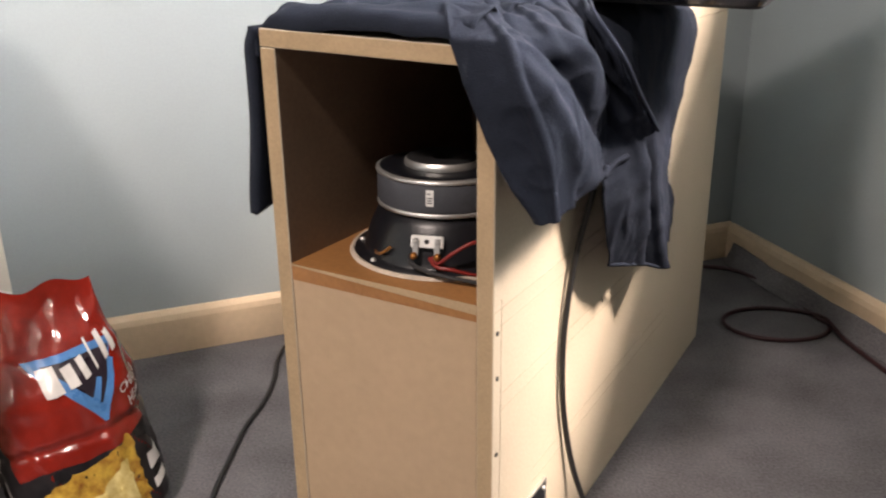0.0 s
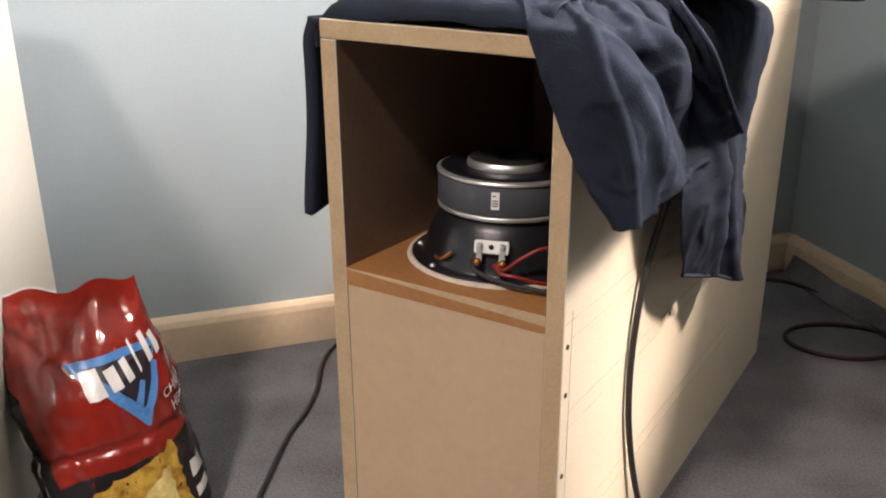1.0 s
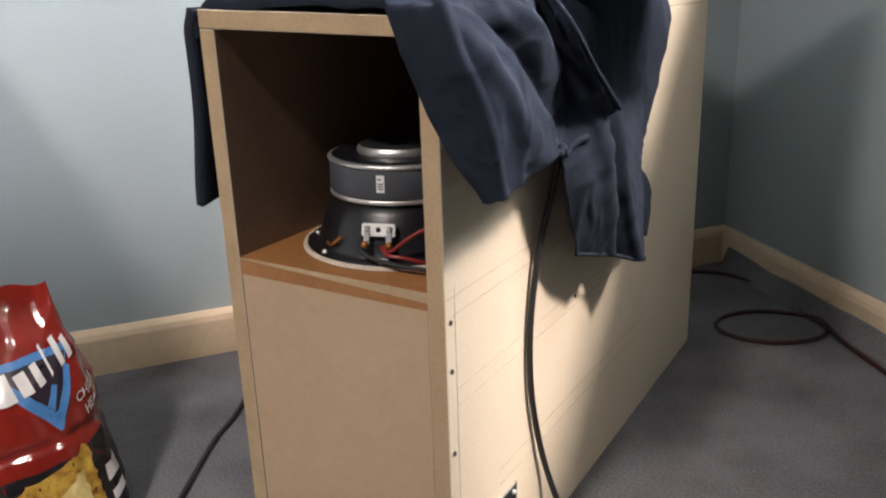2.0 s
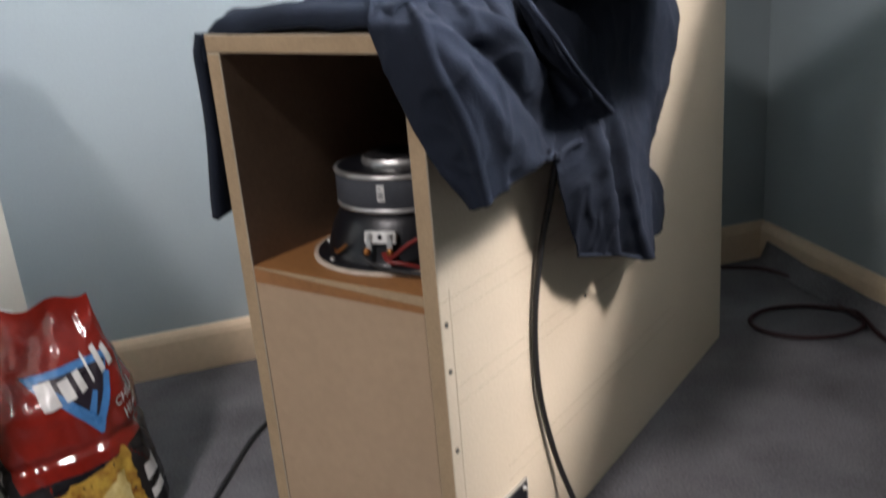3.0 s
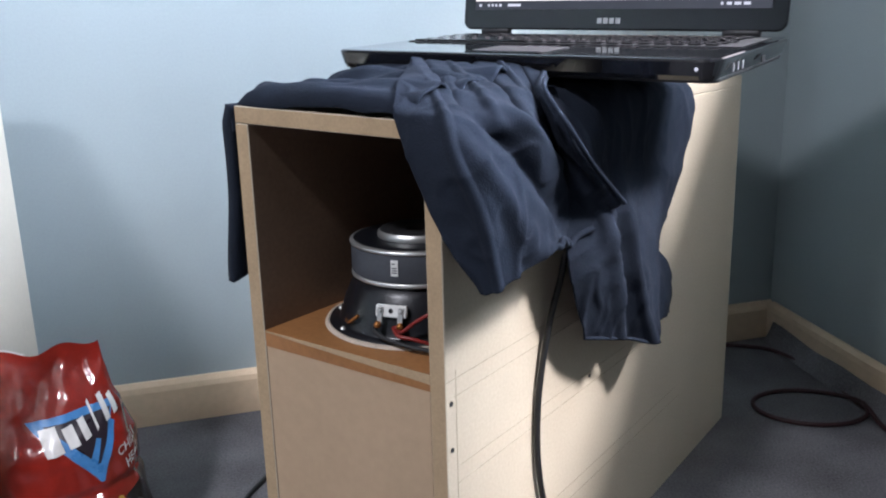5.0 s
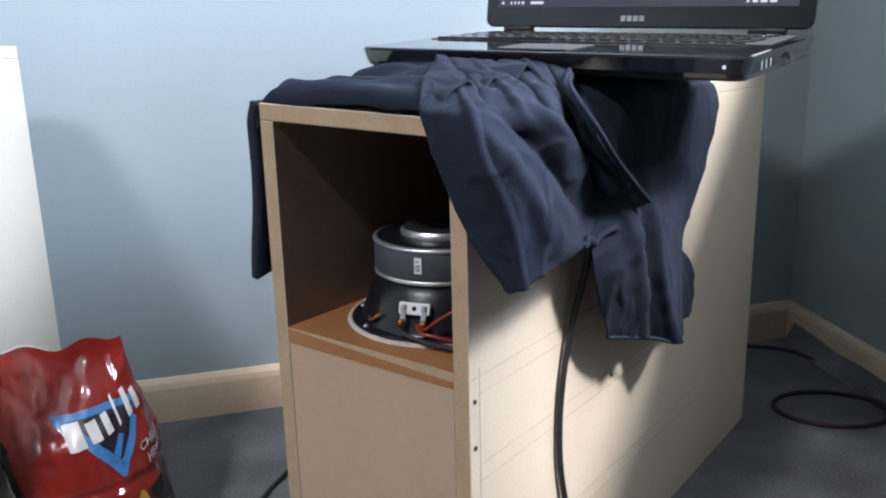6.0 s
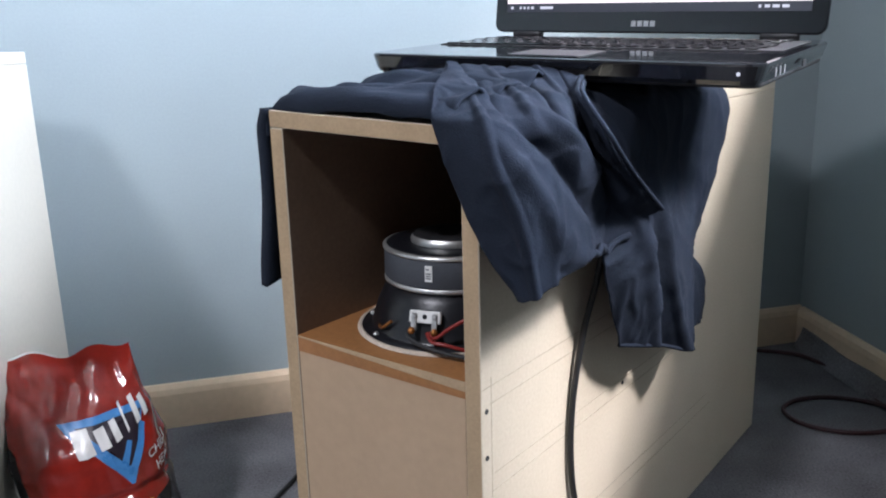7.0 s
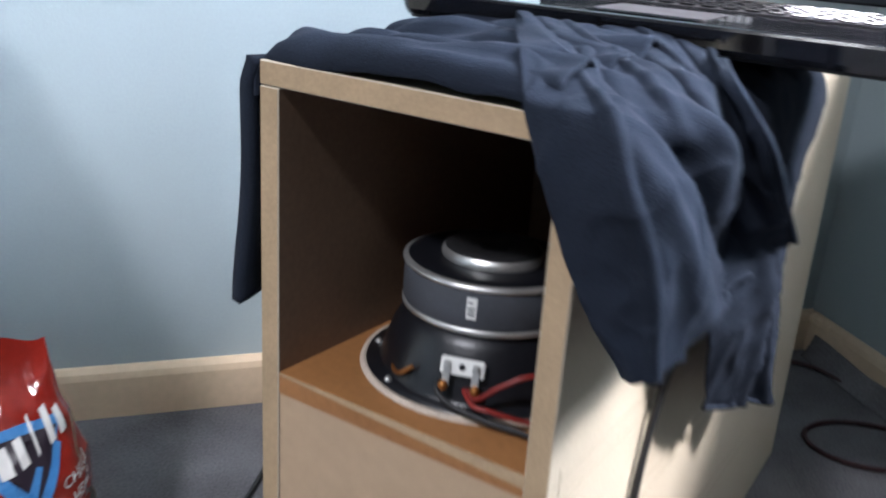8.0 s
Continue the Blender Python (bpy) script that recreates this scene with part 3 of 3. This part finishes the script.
def rounded(x0, x1, y0, y1, z0, z1, r, top=0.002, n=6, taper=0.0):
    """A slab with rounded corners and a soft upper edge."""
    bm = bmesh.new()
    rings = []
    for z, g in ((z0, taper + top), (z0 + top * 1.5, taper), (z1 - top, 0.0), (z1 - top * 0.3, top * 0.3), (z1, top)):
        ring = []
        for cx, cy, a in ((x1 - r, y1 - r, 0), (x0 + r, y1 - r, 90), (x0 + r, y0 + r, 180), (x1 - r, y0 + r, 270)):
            for k in range(n + 1):
                b = radians(a + 90 * k / n)
                ring.append(bm.verts.new((cx + (r - g) * math.cos(b), cy + (r - g) * math.sin(b), z)))
        rings.append(ring)
    for p, q in zip(rings, rings[1:]):
        for k in range(len(p)):
            j = (k + 1) % len(p)
            bm.faces.new((p[k], p[j], q[j], q[k]))
    bm.faces.new(rings[0][::-1])
    bm.faces.new(rings[-1])
    return bm


shell = part("base_shell", rounded(-LW, 0, 0, LD, -0.0205, 0, 0.020, 0.003, taper=0.004), GLOSS, laptop)
part("lower_case", rounded(-LW + 0.006, -0.006, 0.012, LD - 0.006, -0.0235, -0.0195, 0.014, 0.001), MATT, laptop)
part("keyboard_tray", rounded(-LW + 0.014, -0.014, 0.132, 0.272, 0.0002, 0.0009, 0.004, 0.0002), MATT, laptop)
key_mesh = finish(rounded(-0.0072, 0.0072, -0.0075, 0.0075, 0.0, 0.0022, 0.002, 0.0007, 2), "key", GLOSS)
for row in range(6):
    for col in range(21):
        x = -LW + 0.0275 + col * 0.0187 + 0.004 * (row % 3)
        if x > -0.022 or (row == 0 and 4 <= col <= 7):
            continue
        key = new("key", key_mesh)
        key.parent, key.location = laptop, (x, 0.146 + row * 0.0220, 0.0010)
space = part("space_bar", rounded(-0.048, 0.048, -0.0075, 0.0075, 0, 0.0022, 0.002, 0.0007, 2), GLOSS, laptop, m=pose(-LW + 0.132, 0.146, 0.0010))
part("touchpad", rounded(-0.275, -0.185, 0.022, 0.090, 0.0002, 0.0008, 0.006, 0.0002), MATT, laptop)
part("touchpad_buttons", rounded(-0.275, -0.185, 0.008, 0.020, 0.0002, 0.0014, 0.004, 0.0004), GLOSS, laptop)
for k in range(3):
    part("port", box(-0.0004, 0.0006, 0.045 + 0.017 * k, 0.049 + 0.017 * k, -0.0155, -0.0075), SILVER, laptop)
part("port", box(-0.0004, 0.0006, 0.16, 0.175, -0.0165, -0.010), MATT, laptop)
part("status_light", lathe([(0, 0.0008), (0.0016, 0.0006), (0.0018, 0)], 12), ICONS, laptop, m=pose(-0.021, -0.0002, -0.0095, 90, 0, 0))
for x in (-LW + 0.055, -0.055):
    part("hinge", lathe([(0, -0.022), (0.005, -0.022), (0.0062, -0.020), (0.0062, 0.020), (0.005, 0.022), (0, 0.022)], 16), MATT, laptop, m=pose(x, LD - 0.010, 0.004, 0, 90, 0), smooth=True)
# lid: hinged at the rear edge, leaning back
lid = part("lid", rounded(-LW + 0.003, -0.003, 0.0, 0.262, -0.0045, 0.0045, 0.012, 0.002), GLOSS, laptop, m=pose(0, LD - 0.011, 0.006, 82, 0, 0))
SX0, SX1, SY0, SY1 = -LW + 0.022, -0.022, 0.027, 0.246
part("screen", box(SX0, SX1, SY0 + 0.0115, SY1, 0.0046, 0.0050), SCREEN, lid, "lit white window on the screen")
part("taskbar", box(SX0, SX1, SY0, SY0 + 0.0112, 0.0046, 0.0050), TASKBAR, lid, "dark strip along the foot of the screen")
for x, w in ((0.006, 0.004), (0.020, 0.003), (0.026, 0.003), (0.032, 0.003), (0.038, 0.004), (0.052, 0.020), (0.345, 0.003), (0.352, 0.006), (0.361, 0.008), (0.372, 0.008)):
    part("icon", box(SX0 + x, SX0 + x + w, SY0 + 0.004, SY0 + 0.0075, 0.0050, 0.0052), ICONS, lid)
part("status_bar", box(SX0 + 0.24, SX0 + 0.30, SY0 + 0.015, SY0 + 0.0165, 0.0050, 0.0052), MATT, lid)
for k in range(4):
    part("maker_mark", box(-LW / 2 - 0.016 + 0.0085 * k, -LW / 2 - 0.016 + 0.0085 * k + 0.0065, 0.0085, 0.0155, 0.0046, 0.0049), SILVER, lid, m=pose(0, 0, 0))

# ---- the second cabinet ----
second = base("speaker_cabinet", pose(-0.676, 1.179, 0, 0, 0, 14), "pale cream board cabinet standing beside the crisp bag", "speaker cabinet")
H2, W2, D2 = 0.692, 0.30, 0.45
board("side_panel", (-T, 0, -D2, 0, 0, H2 - T), PALE, second, edge=False)
board("side_panel", (-W2, -W2 + T, -D2, 0, 0, H2 - T), PALE, second, edge=False)
board("top_panel", (-W2, 0, -D2, 0, H2 - T + 0.0006, H2), PALE, second, edge=False)
board("back_panel", (-W2 + T, -T, -T, 0, 0, H2 - T), PALE, second, edge=False)
board("front_panel", (-W2 + T, -T, -D2 + 0.002, -D2 + T, 0, H2 - T), MDF_FRONT, second, edge=False)

# ---- the crisp bag ----
BAG_H, BAG_W = 0.285, 0.096
M_BAG = pose(-0.459, 0.897, 0.0, 0, 0, 22)


def bag_place(p, v, lift=0.0):
    """p runs once round from the back seam (0 and 1), 0.5 the middle of the front; v from the foot to the top seal."""
    a = math.pi / 2 + 2 * math.pi * p
    w = BAG_W * (0.95 + 0.07 * math.sin(math.pi * min(v * 1.1, 1)) - 0.05 * step(0.6, 0.95, v))
    d = 0.052 * (1 - 0.99 * step(0.55, 0.99, v)) * (0.86 + 0.14 * step(0.0, 0.15, v)) + 0.0012
    foot = 1 - 0.25 * (1 - step(0.0, 0.07, v)) ** 2
    c, s = math.cos(a), math.sin(a)
    sx, sy = abs(c) ** (0.8 + 0.2 * step(0.6, 1, v)) * (1 if c > 0 else -1), abs(s) ** 0.75 * (1 if s > 0 else -1)
    q = Vector((w * foot * sx, d * foot * sy, 0))
    z = BAG_H * v + (0.003 * sx + 0.008 * abs(sx) ** 2 - 0.005 * math.cos(7 * sx)) * step(0.7, 1, v)
    n = Vector((c * d, s * w, 0)).normalized()
    r = 0.004 * noise.noise(Vector((sx * 2.4, sy * 1.3, v * 4.2))) + 0.0030 * noise.noise(Vector((sx * 6, sy * 3, v * 11 + 3)))
    crease = -0.005 * math.exp(-((v - 0.40 - 0.05 * sx) / 0.020) ** 2) - 0.004 * math.exp(-((v - 0.74 + 0.25 * (sx + 0.4)) / 0.025) ** 2) * step(0.2, -0.5, sx)
    k = 1 - abs(noise.noise(Vector((sx * 2.2 + 3, sy * 1.5, v * 3.6 + sx))))
    crease += 0.0035 * k ** 6 - 0.001
    crease += 0.003 * math.exp(-((v - 0.86 + 0.10 * sx) / 0.03) ** 2)
    return Vector((q.x - 0.20 * z, q.y + 0.40 * z, z)) + n * ((r + crease) * (1 - step(0.9, 1.0, v)) + lift)



bag = base("crisp_bag", M_BAG, "full red foil crisp bag leaning on the cabinet", "crisp bag")
bm = sheet(lambda u, v: bag_place(u, v), 120, 90)
bmesh.ops.remove_doubles(bm, verts=bm.verts[:], dist=1e-5)
low = [e for e in bm.edges if e.is_boundary and e.verts[0].co.z < 0.1]
bmesh.ops.holes_fill(bm, edges=low)
bmesh.ops.recalc_face_normals(bm, faces=bm.faces[:])
part("film", bm, FOIL, bag, smooth=True)


part("top_seal", sheet(lambda u, v: bag_place(mix(0.02, 0.24, u), 0.985 + 0.022 * v, 0.0012), 30, 4, 0.0008), PRINT_WHITE, bag, "pale inner edge of the top seal")


def print_patch(inside, p0, p1, v0, v1, lift, mat, name, parent, nu=40, nv=40, label="", ragged=0.0):
    """A printed area lying on the film: the box p0..p1, v0..v1 bent by inside(s, t) -> (s, t)."""
    def fn(s, t):
        s, t = inside(s, t)
        s, t = s + ragged * noise.noise(Vector((s * 40, t * 30, 2))), t + 1.6 * ragged * noise.noise(Vector((s * 45, t * 30, 9)))
        return bag_place(mix(p0, p1, s) + 0.022, mix(v0, v1, t), lift)
    return part(name, sheet(fn, nu, nv), mat, parent, label, smooth=True)


def quad(a, b, c, d):
    """A patch between four corners given in the (s, t) square."""
    def f(s, t):
        return (mix(mix(a[0], b[0], s), mix(d[0], c[0], s), t), mix(mix(a[1], b[1], s), mix(d[1], c[1], s), t))
    return f


FULL = (0, 1, 0, 1)
# printed areas: p on the front runs from about 0.27 (one flank) to 0.73 (the other)
print_patch(quad((0.27, 0.0), (0.80, 0.0), (0.80, 0.47), (0.27, 0.22)), *FULL, 0.0005, FOIL_DARK, "dark_print", bag, 60, 30)
print_patch(quad((0.08, 0.02), (0.40, 0.02), (0.325, 0.62), (0.08, 0.82)), *FULL, 0.0004, FOIL_DARK, "back_print", bag, 30, 40, "black back of the bag with pale text blocks")
for v0, v1 in ((0.16, 0.27), (0.31, 0.36), (0.40, 0.50)):
    q0, q1 = 0.345 - 0.12 * v0, 0.345 - 0.12 * v1
    print_patch(quad((q0, v0), (q0 + 0.016, v0), (q1 + 0.016, v1), (q1, v1)), *FULL, 0.0011, PRINT_WHITE, "text_block", bag, 4, 8)
print_patch(quad((0.375, 0.02), (0.615, 0.02), (0.60, 0.39), (0.37, 0.17)), *FULL, 0.0009, PRINT_FLAME, "flame_print", bag, 60, 40, ragged=0.016)
print_patch(quad((0.43, 0.04), (0.580, 0.05), (0.570, 0.300), (0.45, 0.10)), *FULL, 0.0014, PRINT_CHIP, "crisp_picture", bag, 50, 30, ragged=0.008)
for v0, v1 in ((0.20, 0.27), (0.12, 0.16)):
    print_patch(quad((0.635, v0), (0.70, v0 + 0.03), (0.70, v1 + 0.03), (0.635, v1)), *FULL, 0.0012, PRINT_WHITE, "text_block", bag, 8, 6)
# the maker's mark as plain shapes: a blue triangle with a dark middle and white blocks across it
logo = print_patch(quad((0.445, 0.735), (0.655, 0.785), (0.560, 0.470), (0.552, 0.470)), *FULL, 0.0010, PRINT_BLUE, "maker_mark", bag, 40, 30)
print_patch(quad((0.475, 0.715), (0.640, 0.752), (0.562, 0.545), (0.556, 0.545)), *FULL, 0.0014, PRINT_NAVY, "mark_middle", logo, 30, 24)
print_patch(quad((0.535, 0.540), (0.553, 0.535), (0.580, 0.640), (0.568, 0.645)), *FULL, 0.0018, PRINT_BLUE, "mark_stroke", logo, 8, 16)
print_patch(quad((0.560, 0.520), (0.574, 0.520), (0.640, 0.690), (0.626, 0.700)), *FULL, 0.0018, PRINT_BLUE, "mark_stroke", logo, 8, 16)
for k in range(6):
    s = 0.468 + 0.034 * k
    b = 0.600 + 0.023 * k
    h = (0.105, 0.080, 0.078, 0.112, 0.108, 0.080)[k]
    w = (0.032, 0.030, 0.024, 0.014, 0.026, 0.030)[k]
    print_patch(quad((s + 0.008, b), (s + w, b + 0.014), (s + w - 0.008, b + h + 0.012), (s, b + h)), *FULL, 0.0024, PRINT_WHITE, "mark_block", logo, 8, 8)


def words(text, size, p0, v0, slant, name, parent, mat, lift):
    """Lettering wrapped on the bag's film."""
    cu = bpy.data.curves.new(name, "FONT")
    cu.body, cu.size = text, size
    tmp = new(name, cu)
    me = tmp.evaluated_get(bpy.context.evaluated_depsgraph_get()).to_mesh()
    bm = bmesh.new()
    bm.from_mesh(me)
    tmp.evaluated_get(bpy.context.evaluated_depsgraph_get()).to_mesh_clear()
    bpy.data.objects.remove(tmp)
    for v in bm.verts:
        x, y = v.co.x, v.co.y
        v.co = bag_place(p0 + 0.016 + x / 0.46, v0 + (y + slant * x) / BAG_H, lift)
    return part(name, bm, mat, parent)


words("CHILLI", 0.0165, 0.622, 0.545, 0.30, "flavour_text", bag, PRINT_WHITE, 0.0016)
words("HEAT", 0.0165, 0.640, 0.488, 0.30, "flavour_text", bag, PRINT_WHITE, 0.0016)

# ---- cords on and over the carpet ----
cord = base("power_cord", M_CAB, "black power cord hanging down from the shirt", "cord")
part("cable", tube([(0.03, 0.20, 0.60), (0.030, 0.195, 0.52), (0.018, 0.192, 0.44), (0.009, 0.180, 0.38), (0.0055, 0.164, 0.30), (0.0055, 0.164, 0.22), (0.007, 0.184, 0.14), (0.014, 0.206, 0.07), (0.040, 0.21, 0.012), (0.075, 0.20, 0.005), (0.13, 0.10, 0.005), (0.16, -0.06, 0.005), (0.15, -0.25, 0.005)], 0.0036, 12), RUBBER, cord, smooth=True)
cord = base("audio_cord", pose(0, 0, 0), "thin black cord lying across the carpet", "cord")
part("cable", tube([(-0.22, 1.52, 0.004), (-0.29, 1.42, 0.004), (-0.305, 1.34, 0.004), (-0.297, 1.25, 0.004), (-0.300, 1.17, 0.004), (-0.312, 1.10, 0.004), (-0.316, 1.00, 0.004), (-0.316, 0.92, 0.004), (-0.30, 0.80, 0.004), (-0.33, 0.62, 0.004), (-0.30, 0.40, 0.004)], 0.0036, 10), RUBBER, cord, smooth=True)
cord = base("coiled_cord", pose(0.65, 1.464, 0), "dark red cord with one loose coil on the carpet", "cord")
part("cable", tube([(-0.11, 0.320, 0.005), (-0.05, 0.312, 0.005), (0.0, 0.296, 0.005), (0.032, 0.255, 0.005), (0.055, 0.190, 0.005), (0.074, 0.110, 0.005), (0.088, 0.02, 0.005)] +
                   [(0.10 * math.cos(radians(a)) - 0.003, 0.075 * math.sin(radians(a)) - 0.002, 0.0042 + 0.007 * step(-300, -372, a)) for a in range(-12, -384, -24)] +
                   [(0.097, -0.09, 0.0055), (0.112, -0.22, 0.005), (0.12, -0.40, 0.005), (0.16, -0.70, 0.005)], 0.0042, 10), CORD_RED, cord, smooth=True)

# the carpet's loose edge, turned up against the east wall
def carpet_edge(u, v):
    s = 0.05 + 2.8 * u
    prof = [(-0.042, 0.0015), (-0.036, 0.008), (-0.028, 0.020), (-0.0215, 0.034), (-0.0185, 0.044)]
    q = through_points([(0, y, z) for y, z in prof], v)
    wave = 0.006 * noise.noise(Vector((s * 7, 0, 0)))
    return Vector((s, q.y + min(wave * v, 0.0), q.z + v * (wave - 0.010 * step(0.0, 1.2, s))))


turn = new("carpet_edge", finish(sheet(carpet_edge, 80, 8, 0.004), "carpet_edge", CARPET, True))
turn.matrix_basis = M_EAST
tagged(turn, "untrimmed carpet edge turned up against the skirting", "carpet", kind="structure")
